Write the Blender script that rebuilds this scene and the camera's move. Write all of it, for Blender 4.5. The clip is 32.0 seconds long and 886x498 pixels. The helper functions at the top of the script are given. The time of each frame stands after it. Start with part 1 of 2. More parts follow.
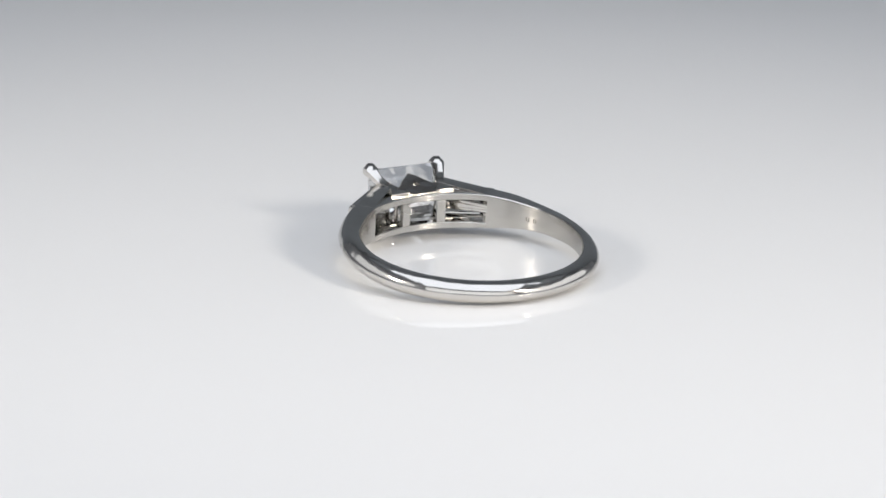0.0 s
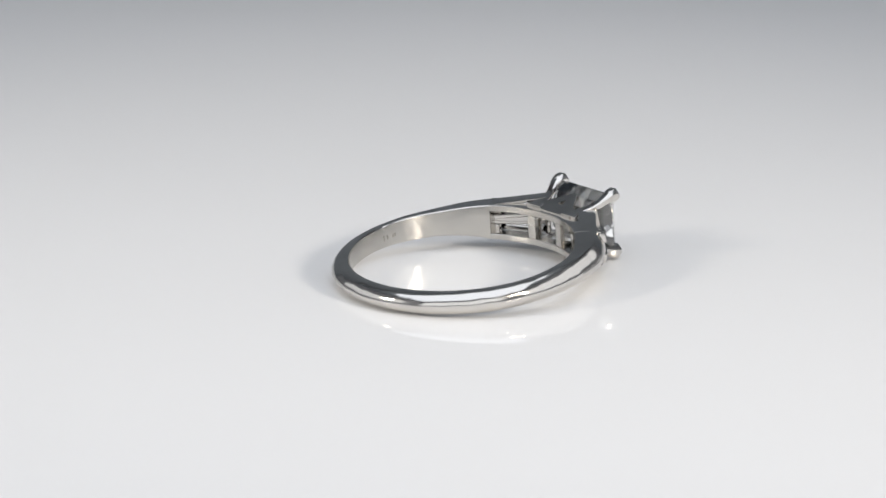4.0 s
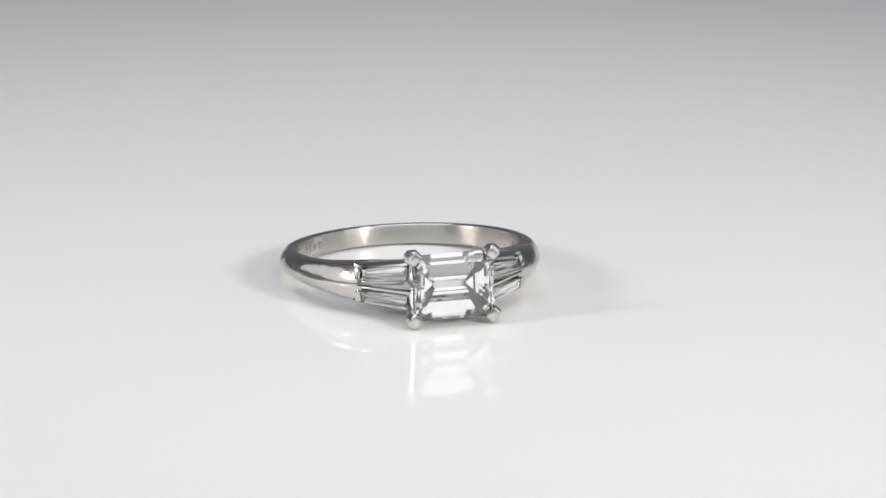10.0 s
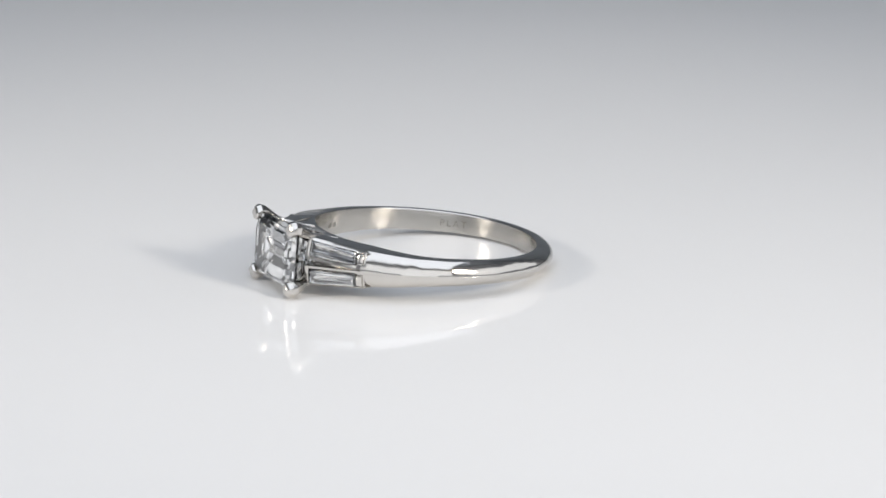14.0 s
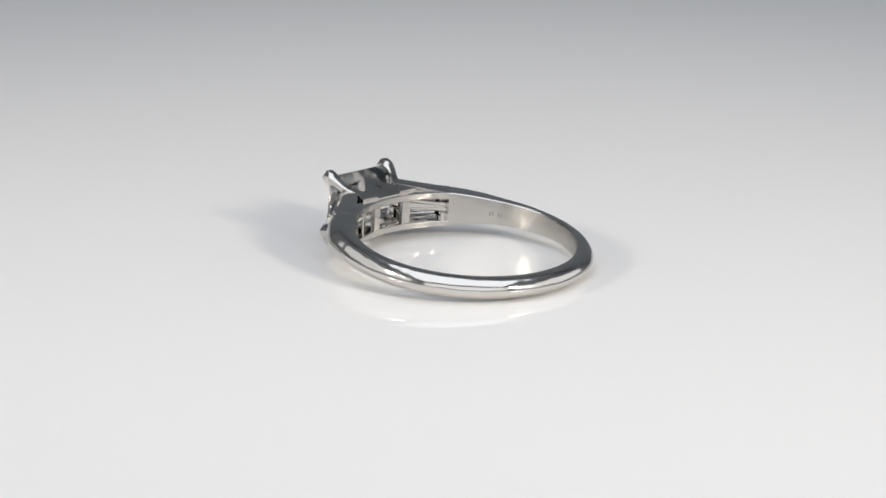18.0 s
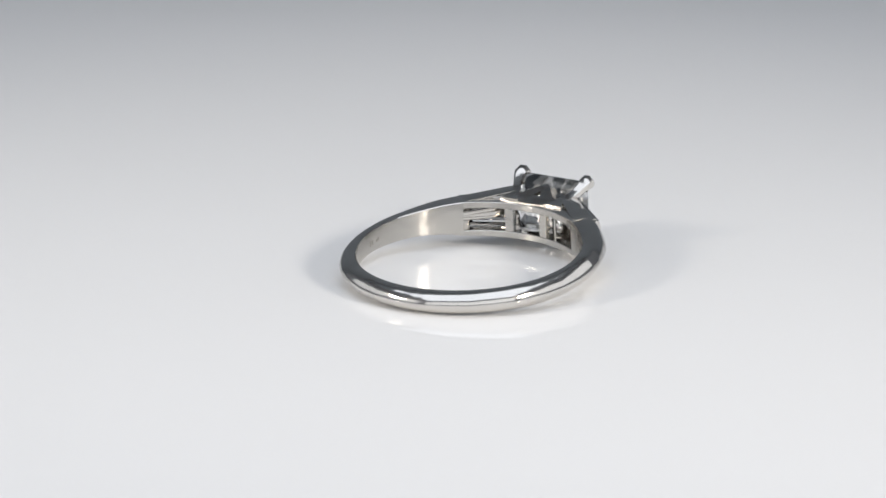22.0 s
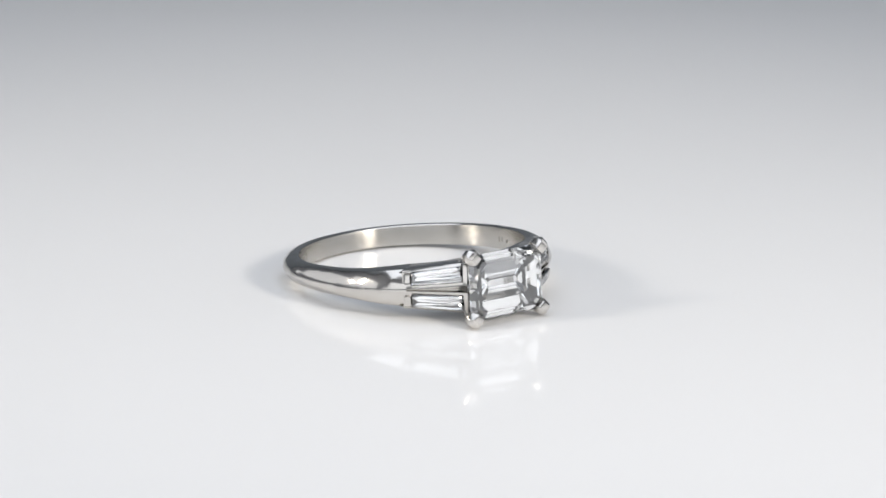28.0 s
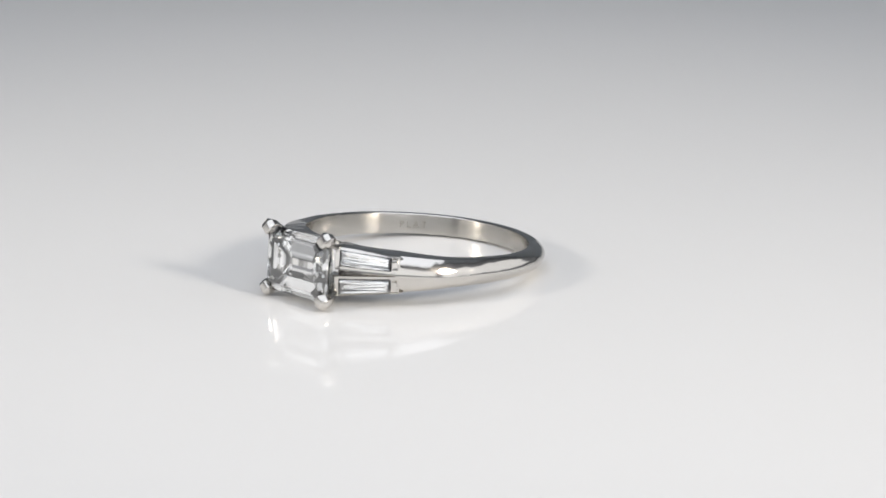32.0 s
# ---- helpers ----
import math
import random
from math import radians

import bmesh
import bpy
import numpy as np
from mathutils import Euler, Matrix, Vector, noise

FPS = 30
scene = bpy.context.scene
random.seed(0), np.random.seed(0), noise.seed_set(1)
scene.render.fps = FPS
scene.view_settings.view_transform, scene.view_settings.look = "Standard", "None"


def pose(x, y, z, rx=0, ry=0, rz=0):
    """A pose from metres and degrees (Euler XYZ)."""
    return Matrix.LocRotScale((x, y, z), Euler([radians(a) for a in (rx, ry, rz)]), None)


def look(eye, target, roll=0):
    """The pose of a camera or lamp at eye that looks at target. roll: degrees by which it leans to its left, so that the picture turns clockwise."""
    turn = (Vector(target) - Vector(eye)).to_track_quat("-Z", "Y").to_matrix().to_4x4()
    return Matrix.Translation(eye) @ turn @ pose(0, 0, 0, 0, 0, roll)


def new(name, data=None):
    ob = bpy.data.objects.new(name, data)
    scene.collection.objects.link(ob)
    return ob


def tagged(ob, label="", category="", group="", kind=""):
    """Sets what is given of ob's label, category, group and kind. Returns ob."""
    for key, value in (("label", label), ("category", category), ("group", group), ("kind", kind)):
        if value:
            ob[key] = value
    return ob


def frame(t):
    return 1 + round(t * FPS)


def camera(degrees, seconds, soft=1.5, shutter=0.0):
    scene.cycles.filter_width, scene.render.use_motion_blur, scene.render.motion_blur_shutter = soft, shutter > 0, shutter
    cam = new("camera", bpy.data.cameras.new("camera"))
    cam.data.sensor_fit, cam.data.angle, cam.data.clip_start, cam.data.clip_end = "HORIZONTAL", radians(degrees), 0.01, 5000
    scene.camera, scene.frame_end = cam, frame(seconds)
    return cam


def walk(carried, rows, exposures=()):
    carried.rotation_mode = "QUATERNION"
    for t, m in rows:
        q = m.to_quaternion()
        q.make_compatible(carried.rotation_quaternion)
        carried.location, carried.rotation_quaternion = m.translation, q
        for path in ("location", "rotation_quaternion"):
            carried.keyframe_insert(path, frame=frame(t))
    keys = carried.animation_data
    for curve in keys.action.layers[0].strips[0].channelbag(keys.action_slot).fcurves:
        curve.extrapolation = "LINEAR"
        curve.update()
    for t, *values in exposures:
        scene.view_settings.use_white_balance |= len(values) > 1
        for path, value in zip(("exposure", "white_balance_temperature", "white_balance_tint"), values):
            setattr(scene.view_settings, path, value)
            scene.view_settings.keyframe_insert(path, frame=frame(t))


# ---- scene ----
cam = camera(19.39, 32.0, soft=1.6)
EYE = (0.0, -0.1943, 0.0583)
CAM_POSE = Matrix.Translation(EYE) @ pose(0, 0, 0, 90 - 16.15, 0, -0.048) @ pose(0, 0, 0, 0, 0, 0.109)
# the film's small drift of exposure and white balance
DRIFT = [(0.0, 0.07, 6390, 10), (1.4, 0.01, 6370, 10), (3.0, 0.01, 6440, 10), (6.0, 0.07, 6390, 10), (7.0, 0.02, 6390, 10), (8.0, -0.02, 6410, 10), (9.0, 0.03, 6520, 10), (10.0, 0.04, 6520, 10),
         (13.0, 0.07, 6370, 10), (14.0, 0.01, 6370, 10), (17.0, 0.01, 6530, 10), (18.0, 0.04, 6520, 10), (20.0, 0.07, 6420, 10), (22.0, 0.02, 6370, 10), (23.0, -0.01, 6370, 10),
         (25.0, 0.01, 6510, 10), (28.0, 0.07, 6370, 10), (30.0, -0.00, 6370, 10), (32.0, 0.01, 6510, 10)]
walk(cam, [(0.0, CAM_POSE), (32.0, CAM_POSE)], DRIFT)
scene.cycles.max_bounces = 24
scene.cycles.transmission_bounces = 24

# ---- world and lamps ----
world = bpy.data.worlds.new("world")
scene.world = world
world.use_nodes = True
world.node_tree.nodes["Background"].inputs[0].default_value = (0.62, 0.70, 0.80, 1)
world.node_tree.nodes["Background"].inputs[1].default_value = 0.05


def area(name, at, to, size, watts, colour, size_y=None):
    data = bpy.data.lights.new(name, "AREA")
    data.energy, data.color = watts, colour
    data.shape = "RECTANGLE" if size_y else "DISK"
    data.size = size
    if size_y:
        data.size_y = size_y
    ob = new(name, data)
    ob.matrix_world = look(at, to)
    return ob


def spot(name, at, radius, watts, colour):
    data = bpy.data.lights.new(name, "SPOT")
    data.energy, data.color, data.shadow_soft_size = watts, colour, radius
    data.spot_size, data.spot_blend = radians(32), 1.0
    new(name, data).matrix_world = look(at, (0, 0.01, 0.0))


spot("lamp_left", (-0.354, -0.139, 0.178), 0.035, 2.78, (1.0, 0.915, 0.795))
spot("lamp_right", (0.285, -0.252, 0.178), 0.039, 4.6, (1.0, 0.915, 0.795))
# glowing top panel, with fill added overhead, in front and at sides, darker towards the back
area("panel_light", (0.0, -0.06, 0.225), (0, 0.01, 0.0), 0.30, 0.36, (0.885, 0.925, 1.0), 0.28)
# unseen fill lamps added to brighten the stone and the metal
area("fill_ceiling", (0.0, -0.05, 0.552), (0.0, -0.0499, 0.0), 0.90, 0.17, (0.64, 0.84, 1.0), 0.90)
area("fill_front", (0.0, -0.605, 0.23), (0, 0, 0.23), 0.90, 0.94, (0.975, 0.985, 1.0), 0.33)
area("fill_right", (0.49, -0.06, 0.21), (0, -0.06, 0.21), 0.78, 0.64, (0.98, 0.985, 0.99), 0.30)
area("fill_left", (-0.49, -0.04, 0.20), (0, -0.04, 0.20), 0.74, 0.40, (0.98, 0.985, 0.99), 0.26)


# ---- materials ----
def material(name, colour, rough=0.5, metal=0.0, vary=0.05, scale=40.0, bump=0.0, bump_scale=200.0, rough_vary=0.0, ior=1.5, dents=0.0):
    m = bpy.data.materials.new(name)
    m.use_nodes = True
    nodes, links = m.node_tree.nodes, m.node_tree.links
    b = nodes["Principled BSDF"]
    b.inputs["Metallic"].default_value = metal
    b.inputs["Roughness"].default_value = rough
    b.inputs["IOR"].default_value = ior
    co = nodes.new("ShaderNodeTexCoord")
    n = nodes.new("ShaderNodeTexNoise")
    n.inputs["Scale"].default_value, n.inputs["Detail"].default_value = scale, 3.0
    links.new(co.outputs["Object"], n.inputs["Vector"])
    mix = nodes.new("ShaderNodeMix")
    mix.data_type = "RGBA"
    mix.inputs[6].default_value = (*[c * (1 - vary) for c in colour], 1)
    mix.inputs[7].default_value = (*[min(1, c * (1 + vary)) for c in colour], 1)
    links.new(n.outputs["Fac"], mix.inputs[0])
    links.new(mix.outputs[2], b.inputs["Base Color"])
    if rough_vary:
        n2 = nodes.new("ShaderNodeTexNoise")
        n2.inputs["Scale"].default_value, n2.inputs["Detail"].default_value = bump_scale, 1.0
        links.new(co.outputs["Object"], n2.inputs["Vector"])
        r = nodes.new("ShaderNodeMapRange")
        r.inputs["To Min"].default_value = max(0.0, rough - rough_vary)
        r.inputs["To Max"].default_value = rough + rough_vary
        links.new(n2.outputs["Fac"], r.inputs["Value"])
        links.new(r.outputs["Result"], b.inputs["Roughness"])
    for strength, distance, size, detail in ((0.5, dents, 420.0, 1.5), (bump, 0.00002, bump_scale, 1.0)):
        if not strength * distance:
            continue
        relief = nodes.new("ShaderNodeTexNoise")
        relief.inputs["Scale"].default_value, relief.inputs["Detail"].default_value = size, detail
        links.new(co.outputs["Object"], relief.inputs["Vector"])
        bp = nodes.new("ShaderNodeBump")
        bp.inputs["Strength"].default_value, bp.inputs["Distance"].default_value = strength, distance
        links.new(relief.outputs["Fac"], bp.inputs["Height"])
        if b.inputs["Normal"].links:
            links.new(b.inputs["Normal"].links[0].from_socket, bp.inputs["Normal"])
        links.new(bp.outputs["Normal"], b.inputs["Normal"])
    return m


def diamond_material(name, tint):
    m = bpy.data.materials.new(name)
    m.use_nodes = True
    nodes, links = m.node_tree.nodes, m.node_tree.links
    nodes.remove(nodes["Principled BSDF"])
    g = nodes.new("ShaderNodeBsdfGlass")
    g.inputs["Color"].default_value = (*tint, 1)
    g.inputs["Roughness"].default_value = 0.0
    g.inputs["IOR"].default_value = 2.417
    links.new(g.outputs[0], nodes["Material Output"].inputs["Surface"])
    return m


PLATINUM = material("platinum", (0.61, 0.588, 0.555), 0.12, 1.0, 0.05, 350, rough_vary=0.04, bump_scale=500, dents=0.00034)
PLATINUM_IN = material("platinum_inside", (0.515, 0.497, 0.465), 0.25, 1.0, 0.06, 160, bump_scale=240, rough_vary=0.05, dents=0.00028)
MARK = material("engraved_shadow", (0.31, 0.295, 0.27), 0.5, 1.0, 0.1, 4000)
inside = PLATINUM_IN.node_tree
tangent = inside.nodes.new("ShaderNodeTangent")
tangent.direction_type, tangent.axis = "RADIAL", "Z"
inside.nodes["Principled BSDF"].inputs["Anisotropic"].default_value = 0.85
inside.nodes["Principled BSDF"].inputs["Anisotropic Rotation"].default_value = 0.25
inside.links.new(tangent.outputs[0], inside.nodes["Principled BSDF"].inputs["Tangent"])
DIAMOND = diamond_material("diamond", (1.0, 1.0, 0.997))
ACRYLIC = material("white_acrylic", (0.80, 0.80, 0.803), 0.06, 0.0, 0.006, 60, 0.0, 90, 0.02, 1.44)
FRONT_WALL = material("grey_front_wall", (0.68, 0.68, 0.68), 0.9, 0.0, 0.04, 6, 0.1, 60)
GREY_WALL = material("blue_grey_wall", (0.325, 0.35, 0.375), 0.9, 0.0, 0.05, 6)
CEILING_PAINT = material("grey_ceiling", (0.30, 0.30, 0.31), 0.9, 0.0, 0.05, 6)
SIDE_GREY = material("grey_side_wall", (0.55, 0.55, 0.57), 0.9, 0.0, 0.1, 8)


# ---- building helpers; the ring is drawn in millimetres ----
MM = 0.001


def part(name, bm, mat, parent=None, label="", smooth=35.0, scale=MM):
    bmesh.ops.recalc_face_normals(bm, faces=bm.faces[:])
    if scale != 1:
        bmesh.ops.scale(bm, vec=(scale, scale, scale), verts=bm.verts[:])
    me = bpy.data.meshes.new(name)
    bm.to_mesh(me)
    bm.free()
    for m in mat if isinstance(mat, tuple) else (mat,):
        me.materials.append(m)
    if smooth:
        me.polygons.foreach_set("use_smooth", [True] * len(me.polygons))
        me.set_sharp_from_angle(angle=radians(smooth))
    ob = new(name, me)
    ob.parent = parent
    if label:
        tagged(ob, label)
    return ob


def loops(bm, rings, closed=False, caps=True):
    """Skins a row of equal point rings."""
    vs = [[bm.verts.new(p) for p in ring] for ring in rings]
    n = len(vs[0])
    pairs = list(zip(vs, vs[1:])) + ([(vs[-1], vs[0])] if closed else [])
    for a, b in pairs:
        for i in range(n):
            bm.faces.new((a[i], a[(i + 1) % n], b[(i + 1) % n], b[i]))
    if caps and not closed:
        bm.faces.new(vs[0][::-1])
        bm.faces.new(vs[-1])
    return vs


def block(bm, quads, bevel=0.0):
    """A box through two or more quads (four points each, in the same order)."""
    vs = loops(bm, quads)
    if bevel:
        fresh = {e for ring in vs for v in ring for e in v.link_edges}
        bmesh.ops.bevel(bm, geom=list(fresh), offset=bevel, segments=2, profile=0.6, affect="EDGES")


def lerp(table, x):
    """Smooth reading of a short table of (x, y)."""
    n = len(table)
    slope = [(table[min(i + 1, n - 1)][1] - table[max(i - 1, 0)][1]) / (table[min(i + 1, n - 1)][0] - table[max(i - 1, 0)][0]) for i in range(n)]
    slope[-1] = 0.0
    for i in range(n - 1):
        (x0, y0), (x1, y1) = table[i], table[i + 1]
        if x <= x1:
            w = x1 - x0
            u = max(0.0, (x - x0) / w)
            return (2 * u ** 3 - 3 * u * u + 1) * y0 + (u ** 3 - 2 * u * u + u) * w * slope[i] + (3 * u * u - 2 * u ** 3) * y1 + (u ** 3 - u * u) * w * slope[i + 1]
    return table[-1][1]


# ---- the unseen enclosure and the white sheet ----
def tabletop():
    bm = bmesh.new()
    loops(bm, [[(-0.499, -0.619, z), (0.499, -0.619, z), (0.499, 0.519, z), (-0.499, 0.519, z)] for z in (-0.012, 0.0)])
    ob = part("tabletop", bm, ACRYLIC, smooth=0, scale=1)
    tagged(ob, "glossy white acrylic top under the ring", "tabletop", kind="structure")


tabletop()


def slab(name, lo, hi, mat):
    bm = bmesh.new()
    (x0, y0, z0), (x1, y1, z1) = lo, hi
    loops(bm, [[(x0, y0, z), (x1, y0, z), (x1, y1, z), (x0, y1, z)] for z in (z0, z1)])
    return tagged(part(name, bm, mat, smooth=0, scale=1), kind="structure")


# added walls out of view; their greys steer bounce and reflections in ring and table
slab("ceiling", (-0.50, -0.62, 0.56), (0.50, 0.56, 0.57), CEILING_PAINT)
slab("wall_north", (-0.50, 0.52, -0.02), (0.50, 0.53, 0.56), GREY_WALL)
slab("wall_south", (-0.50, -0.63, -0.02), (0.50, -0.62, 0.56), FRONT_WALL)
slab("wall_west", (-0.51, -0.63, -0.02), (-0.50, 0.53, 0.57), SIDE_GREY)
slab("wall_east", (0.50, -0.63, -0.02), (0.51, 0.53, 0.57), SIDE_GREY)

# ---- the ring ----
# local frame in millimetres: origin at the finger hole's centre, +x to the centre stone, +z along the hole
RI = 8.75
WIDTH = [(30, 3.12), (36, 2.94), (42, 2.85), (46, 2.80), (60, 2.50), (90, 2.02), (130, 1.72), (180, 1.62)]
OUTER = [(30, 11.32), (40, 11.08), (50, 10.80), (66, 10.30), (90, 10.04), (130, 10.10), (180, 10.20)]
SIDE = [(30, 1.78), (40, 1.62), (50, 1.35), (66, 0.85), (90, 0.52), (180, 0.48)]
ARCH_END = 34.8
TILT, LEAN_SIDE, LIFT = 5.06, 0.32, 1.72       # the band leans on the claws of its head
CENTRE = (-0.178, -2.614)     # millimetres from the turning axis
FACING = -3.2                # the head's bearing at angle nought
START, RATE = 119.145, -19.022


def polar(r, deg, z):
    return Vector((r * math.cos(radians(deg)), r * math.sin(radians(deg)), z))


def shank(parent):
    bm = bmesh.new()
    rings = []
    steps = 150
    for i in range(steps + 1):
        th = ARCH_END + (360 - 2 * ARCH_END) * i / steps
        d = min(th, 360 - th)
        w, t, s = lerp(WIDTH, d) / 2, lerp(OUTER, d) - RI, lerp(SIDE, d)
        crisp = 0.10 + 0.24 * max(0.0, min(1.0, (110 - d) / 60))
        lean = max(0.0, min(1.0, (150 - d) / 70))
        w -= 0.08 * max(0.0, 1 - ((d - 58) / 20) ** 2)
        low = w - 0.20 * max(0.0, 1 - ((d - 66) / 52) ** 2)
        ring = [(RI + 0.02, -low + 0.07), (RI, -low + 0.20), (RI - 0.015, 0.0), (RI, w - 0.20), (RI + 0.02, w - 0.07), (RI + 0.09, w - 0.01)]
        for k in range(25):
            u = math.pi * k / 24
            roof = 1 - abs(math.cos(u))
            h = (1 - crisp) * ((1 - lean) * math.sin(u) + lean * math.sin(u) ** 1.35) + crisp * roof
            ring.append((RI + s + (t - s) * h, (w if k < 13 else low) * math.cos(u)))
        ring.append((RI + 0.09, -low + 0.01))
        rings.append([polar(r, th, z) for r, z in ring])
    loops(bm, rings)
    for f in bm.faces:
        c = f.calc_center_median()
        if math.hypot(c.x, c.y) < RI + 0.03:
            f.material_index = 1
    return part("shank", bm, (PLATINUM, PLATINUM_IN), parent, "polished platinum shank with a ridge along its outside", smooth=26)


def hallmark(parent, deg, widths):
    """Worn stamped strokes on the inside, too shallow to read."""
    for k, (off, z0, z1) in enumerate(widths):
        bm = bmesh.new()
        bent(bm, deg + off - 0.35, deg + off + 0.35, RI - 0.028, RI + 0.05, z0 * 0.8, z1 * 0.8, 1, 0.004)
        part("stamped_stroke", bm, MARK, parent, "worn stamped stroke")


def stamped_word(parent, word, deg, height, z):
    """Worn stamped letters on the inside, read from the middle of the finger hole."""
    curve = bpy.data.curves.new("stamped_letter", "FONT")
    width = 0.0
    for letter in word:
        curve.body, curve.size, curve.resolution_u = letter, height / 0.7, 3
        maker = bpy.data.objects.new("stamped_letter", curve)
        flat = maker.to_mesh()
        bm = bmesh.new()
        bm.from_mesh(flat)
        maker.to_mesh_clear()
        bpy.data.objects.remove(maker)
        far = max(v.co.x for v in bm.verts)
        grown = bmesh.ops.extrude_face_region(bm, geom=bm.faces[:])["geom"]
        for v in grown:
            if isinstance(v, bmesh.types.BMVert):
                v.co.z = 0.06
        for v in bm.verts:
            v.co = polar(RI - 0.026 + v.co.z, deg - math.degrees((width + v.co.x) / RI), z + v.co.y + 0.012 * width)
        part("stamped_letter", bm, MARK, parent, "worn stamped letter", smooth=0)
        width += far + 0.17
    bpy.data.curves.remove(curve)


def bent(bm, th0, th1, r0, r1, z0, z1, n=8, bevel=0.05):
    rings = []
    for i in range(n + 1):
        th = th0 + (th1 - th0) * i / n
        b = bevel
        rings.append([polar(r, th, z) for r, z in ((r0 + b, z0), (r1 - b, z0), (r1, z0 + b), (r1, z1 - b), (r1 - b, z1), (r0 + b, z1), (r0, z1 - b), (r0, z0 + b))])
    loops(bm, rings)


ARCH_W = 1.50


def gallery_arch(parent):
    flush = lerp(WIDTH, ARCH_END) / 2 - 0.004
    for s, flush in ((1, flush), (-1, flush - 0.128)):
        bm = bmesh.new()
        rings = []
        for i in range(49):
            th = (ARCH_END + 0.3) * (i / 24 - 1)
            edge = ARCH_W + (flush - ARCH_W) * min(1.0, abs(th) / ARCH_END) ** 3
            z0, z1 = sorted((s * 0.95, s * edge))
            r1 = RI + 0.80 + 0.55 * (abs(th) / 35) ** 1.5
            e = 0.045
            rings.append([polar(r, th, z) for r, z in ((RI + e, z0), (r1 - e, z0), (r1, z0 + e), (r1, z1 - e), (r1 - e, z1), (RI + e, z1), (RI, z1 - e), (RI, z0 + e))])
        loops(bm, rings)
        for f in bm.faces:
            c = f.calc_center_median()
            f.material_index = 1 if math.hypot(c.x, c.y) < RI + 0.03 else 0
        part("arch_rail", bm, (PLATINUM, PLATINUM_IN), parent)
    for a, b in ((-12.6, -8.0), (8.0, 12.6)):
        bm = bmesh.new()
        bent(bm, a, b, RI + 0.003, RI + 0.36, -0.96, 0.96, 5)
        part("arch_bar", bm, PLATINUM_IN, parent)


A_TOP, B_TOP = Vector((9.47, 5.89, 0)), Vector((11.93, 3.06, 0))


def shoulder_frame(side):
    a, b = A_TOP.copy(), B_TOP.copy()
    a.y *= side
    b.y *= side
    along = (b - a).normalized()
    out = Vector((-along.y, along.x, 0))
    if out.x < 0:
        out = -out
    return a, b, along, out


LEAN = 0.25
# heights of lip, stone and outer wall at the outer end and at the head, upper and lower rail
RAIL = (((0.03, 0.36), (0.24, 0.54)), ((0.37, 1.31), (0.55, 1.71)), ((1.29, 1.46), (1.70, 1.92)))
RAILS = {1: RAIL, -1: tuple(tuple((-hi, -lo) for lo, hi in ends) for ends in RAIL)}


def shoulder(parent, side, up):
    """One rail of a split shoulder: a channel that holds a baguette."""
    a, b, along, out = shoulder_frame(side)
    lip, gem, wall = RAILS[up]

    def at(p, z, rise=0.0):
        return p + out * (0.22 + rise - LEAN * abs(z)) + Vector((0, 0, z))

    def quad(p, zs, depth, rise=0.0):
        return [at(p, zs[0], rise), at(p, zs[1], rise), p - out * depth + Vector((0, 0, zs[1])), p - out * depth + Vector((0, 0, zs[0]))]

    def rim(p, zs, depth, drop, rise=0.0):
        """The outer wall, with its free edge rounded down."""
        q = quad(p, zs, depth, rise)
        q[0 if up < 0 else 1] -= out * drop
        return q

    def span(k):
        return (min(lip[k][0], wall[k][0]) + 0.02, max(lip[k][1], wall[k][1]) - 0.03)

    a2, a3 = a - along * 0.80, a - along * 1.60
    sunk = tuple(z - up * 0.10 for z in wall[0])     # the wall grows out of the shank
    bm = bmesh.new()
    block(bm, [rim(a3, sunk, 2.1, 0.42, -0.62), rim(a2, wall[0], 2.1, 0.42), rim(b, wall[1], 1.7, 0.16)], 0.05)
    block(bm, [quad(a2 - along * 0.1, span(0), 0.9, -0.10), quad(a - along * 0.16, span(0), 0.9, -0.10)], 0.04)
    block(bm, [quad(b - along * 0.14, span(1), 1.5, -0.02), quad(b + along * 0.20, span(1), 1.5, -0.02)], 0.03)
    rail = part("shoulder_rail", bm, PLATINUM, parent)
    bm = bmesh.new()
    block(bm, [quad(a2, lip[0], 1.5, -0.14), quad(b, lip[1], 1.3, -0.14 if up > 0 else -0.06)], 0.08)
    part("shoulder_lip", bm, PLATINUM, parent, "rounded polished lip beside the groove")
    bm = bmesh.new()
    e = a - along * 0.50
    bar = (gem[0][0] + 0.06, gem[0][1] - 0.06)
    block(bm, [quad(e - along * 0.27, bar, 1.2, 0.16), quad(e + along * 0.24, bar, 1.2, 0.16)], 0.15)
    part("end_bar", bm, PLATINUM, parent, "bright polished bar closing the channel")
    # the stone
    p, q = a - along * 0.24, b - along * 0.12
    bm = bmesh.new()
    levels = [(0.17, 0.76, 0.20), (0.12, 0.90, 0.09), (0.04, 1.0, 0.0), (0.0, 1.0, 0.0), (-0.24, 0.54, 0.22), (-0.46, 0.10, 0.44)]
    c0, h0 = (gem[0][0] + gem[0][1]) / 2, (gem[0][1] - gem[0][0]) / 2
    c1, h1 = (gem[1][0] + gem[1][1]) / 2, (gem[1][1] - gem[1][0]) / 2
    rings = []
    for depth, k, inset in levels:
        p2, q2 = p + along * inset, q - along * inset
        rings.append([at(v, z, depth) for v, z in ((p2, c0 - h0 * k), (p2, c0 + h0 * k), (q2, c1 + h1 * k), (q2, c1 - h1 * k))])
    loops(bm, rings)
    part("baguette_diamond", bm, DIAMOND, parent, "small clear baguette-cut side diamond", smooth=0)
    return rail


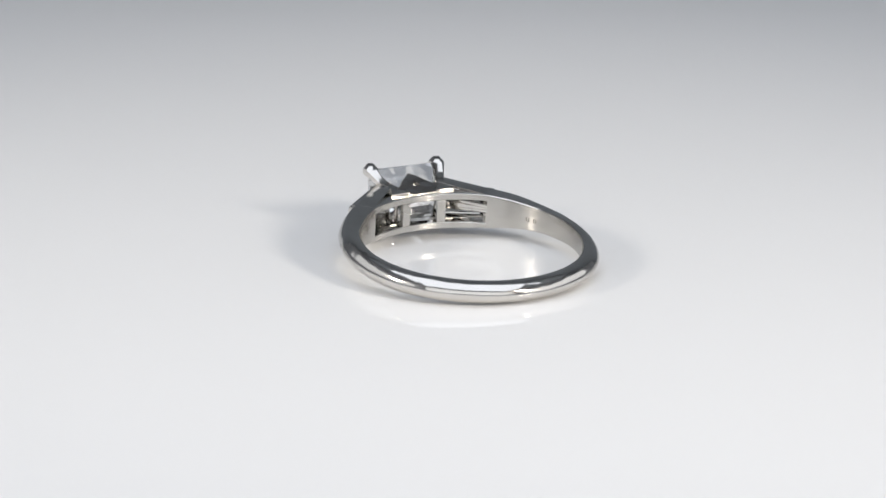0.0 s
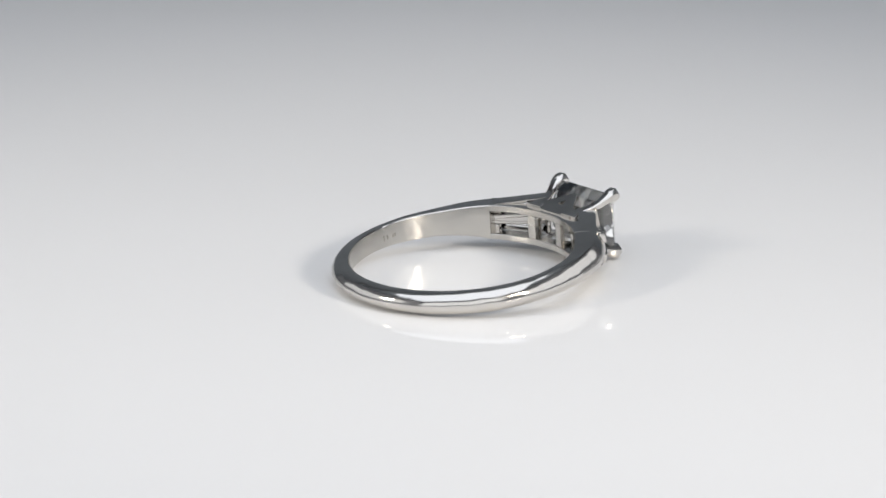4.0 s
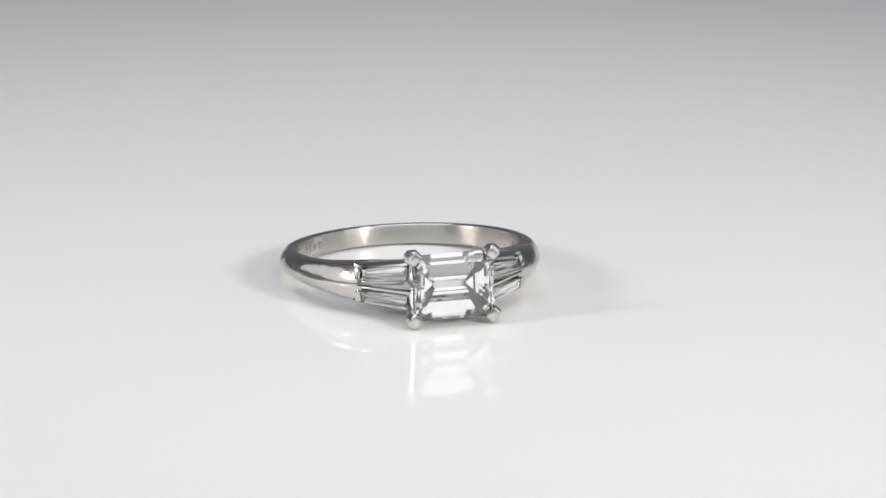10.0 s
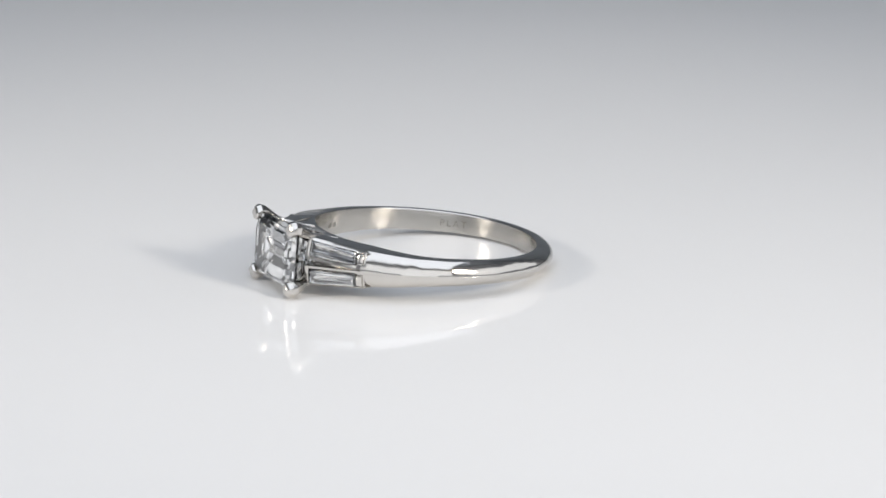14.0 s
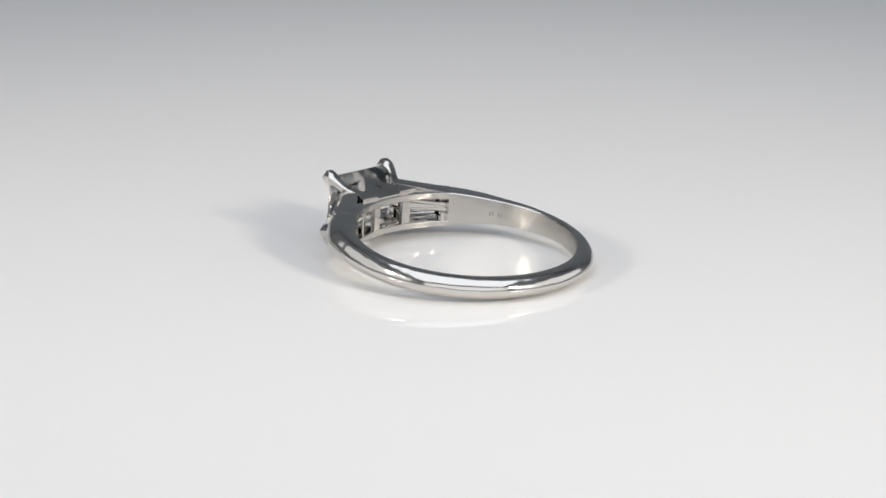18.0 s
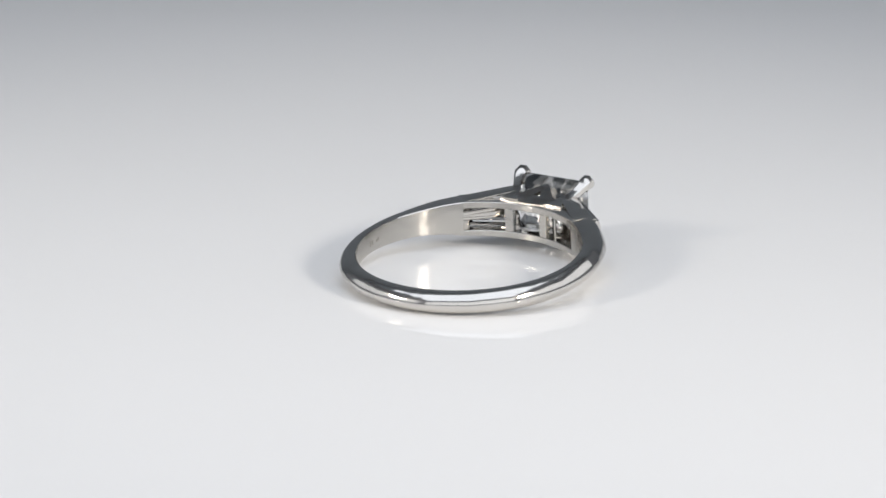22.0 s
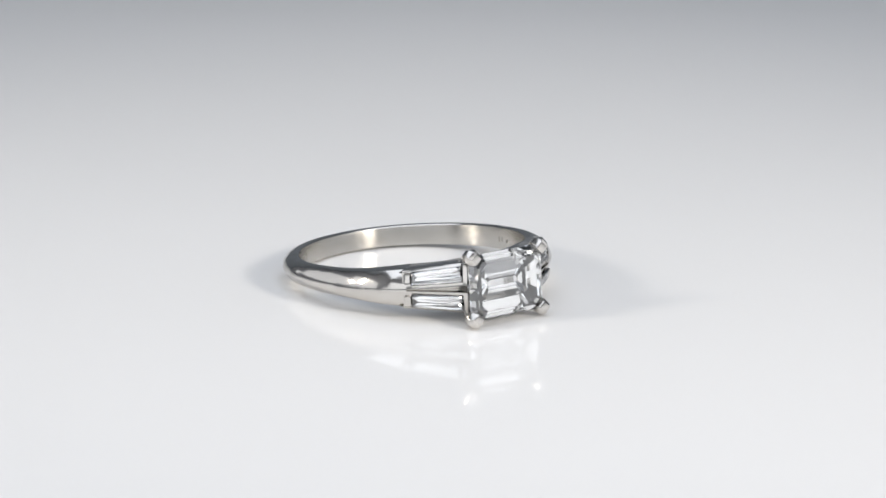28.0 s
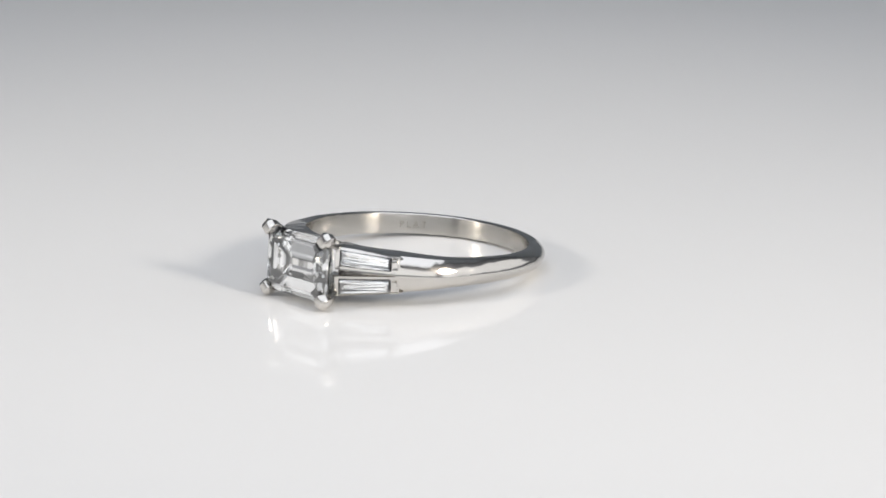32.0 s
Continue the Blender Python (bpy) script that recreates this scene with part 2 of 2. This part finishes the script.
def groove(parent, side):
    a, b, along, out = shoulder_frame(side)
    bm = bmesh.new()

    def quad(p, z0, z1, d0, d1):
        return [p - out * d0 + Vector((0, 0, z1)), p - out * d0 + Vector((0, 0, z0)), p - out * d1 + Vector((0, 0, z0)), p - out * d1 + Vector((0, 0, z1))]

    block(bm, [quad(a - along * 0.9, -0.06, 0.06, 0.1, 1.5), quad(b, -0.28, 0.28, 1.2, 1.5)], 0.02)
    part("shoulder_groove", bm, PLATINUM, parent)


HEAD_Y, HEAD_Z = -0.13, 0.20     # the head sits a trifle off the middle of the band
# flat legs that rise out of the side plates, then bevelled claws over the stone's corners: x, y, z, half sizes, cut corner
CLAW = ((9.20, 2.00, 1.30, 0.80, 0.20, 0.04), (10.2, 2.06, 1.40, 0.44, 0.22, 0.06), (11.2, 2.44, 1.56, 0.38, 0.25, 0.09), (11.75, 2.74, 1.80, 0.34, 0.30, 0.12), (12.3, 2.95, 2.12, 0.40, 0.40, 0.18),
        (12.75, 3.00, 2.30, 0.54, 0.54, 0.28), (13.16, 3.00, 2.34, 0.60, 0.60, 0.36), (13.46, 2.96, 2.31, 0.54, 0.54, 0.42), (13.62, 2.90, 2.26, 0.40, 0.40, 0.36))


def prong(parent, sy, sz):
    bm = bmesh.new()
    rings = [[Vector((x, sy * (y + dy) + HEAD_Y, sz * (z + dz) + HEAD_Z)) for dy, dz in cut_rect(hy, hz, cut)] for x, y, z, hy, hz, cut in CLAW]
    loops(bm, rings)
    edges = [e for e in bm.edges if all(v.co.x > 12.6 for v in e.verts)]
    bmesh.ops.bevel(bm, geom=edges, offset=0.035, segments=2, profile=0.6, affect="EDGES")
    return part("prong", bm, PLATINUM, parent, smooth=24)


def cut_rect(hy, hz, cut):
    return [(hy, -hz + cut), (hy, hz - cut), (hy - cut, hz), (-hy + cut, hz), (-hy, hz - cut), (-hy, -hz + cut), (-hy + cut, -hz), (hy - cut, -hz)]


def centre_stone(parent):
    bm = bmesh.new()
    hy, hz, cut = 3.18, 2.46, 0.62
    # depth along x, inset from the girdle across and along the stone
    levels = [(13.56, 0.70, 0.66), (13.44, 0.49, 0.46), (13.27, 0.27, 0.25), (12.99, 0.0, 0.0), (12.92, 0.0, 0.0), (12.06, 0.54, 0.46), (11.20, 1.31, 1.13), (10.50, 2.21, 1.91)]
    rings = []
    for x, across, endways in levels:
        h = max(0.10, hz - across)
        c = min(max(0.05, cut - across * 0.22), h * 0.8)
        rings.append([Vector((x, y + HEAD_Y, z + HEAD_Z)) for y, z in cut_rect(hy - endways, h, c)])
    loops(bm, rings)
    return part("centre_diamond", bm, DIAMOND, parent, "large clear emerald-cut diamond with stepped facets", smooth=0)


def tube(bm, pts, r, closed=False, n=10):
    rings = []
    m = len(pts)
    for i, p in enumerate(pts):
        a = pts[(i - 1) % m] if closed or i > 0 else p
        b = pts[(i + 1) % m] if closed or i < m - 1 else p
        d = (Vector(b) - Vector(a)).normalized()
        u = d.cross(Vector((0.31, 0.2, 0.93))).normalized()
        v = d.cross(u)
        rings.append([Vector(p) + (u * math.cos(2 * math.pi * k / n) + v * math.sin(2 * math.pi * k / n)) * r for k in range(n)])
    loops(bm, rings, closed)


def basket(parent):
    bm = bmesh.new()
    tube(bm, [Vector((9.80, y, z)) for y, z in cut_rect(1.95, 1.35, 0.25)], 0.16, True)
    part("basket_rail", bm, PLATINUM, parent)
    # pierced plates under the stone: a peak with a small eye, an open notch on each side of it
    half = ((9.10, 0.0), (10.30, 0.0), (10.30, 0.32), (10.95, 0.0), (12.02, 0.0), (12.02, 0.10), (11.42, 0.64), (10.35, 1.46), (10.18, 1.84), (9.10, 2.30))
    for s in (1, -1):
        bm = bmesh.new()
        for m in (1, -1):
            loops(bm, [[Vector((x, m * y + HEAD_Y * 0.5, s * (1.22 + (x - 9.2) * 0.25 + d) + HEAD_Z * 0.5)) for x, y in half] for d in (0.0, 0.28)])
        part("basket_gallery", bm, PLATINUM, parent, "pierced platinum gallery under the stone", smooth=0)


def diamond_ring():
    ob = new("diamond_ring")
    hub = Matrix.Translation((0, 0, LIFT * MM)) @ pose(0, 0, 0, 0, -TILT, 0) @ pose(0, 0, 0, LEAN_SIDE)
    band = shank(ob)
    stamped_word(band, "PLAT", -127.4, 0.56, -0.33)
    hallmark(band, -60.0, ((-3.3, -0.20, 0.20), (-2.0, -0.24, 0.24), (1.1, -0.26, 0.26), (2.6, -0.22, 0.22)))
    hallmark(band, 91.5, ((-4.0, -0.14, 0.22), (-2.6, -0.20, 0.10), (1.2, -0.24, 0.24), (3.6, -0.3, 0.3)))
    gallery_arch(ob)
    for side in (1, -1):
        for up in (1, -1):
            shoulder(ob, side, up)
        groove(ob, side)
    for sy in (1, -1):
        for sz in (1, -1):
            prong(ob, sy, sz)
    basket(ob)
    centre_stone(ob)
    for child in ob.children_recursive:
        child.data.transform(hub)
    tagged(ob, "polished platinum ring with an emerald-cut diamond and baguettes", "ring")
    return ob


RING = diamond_ring()


def motions():
    rows = []
    for i in range(65):
        t = 0.5 * i
        turn = pose(0, 0, 0, 0, 0, START + RATE * t)
        rows.append((t, turn @ pose(CENTRE[0] * MM, CENTRE[1] * MM, 0, 0, 0, FACING)))
    walk(RING, rows)


motions()
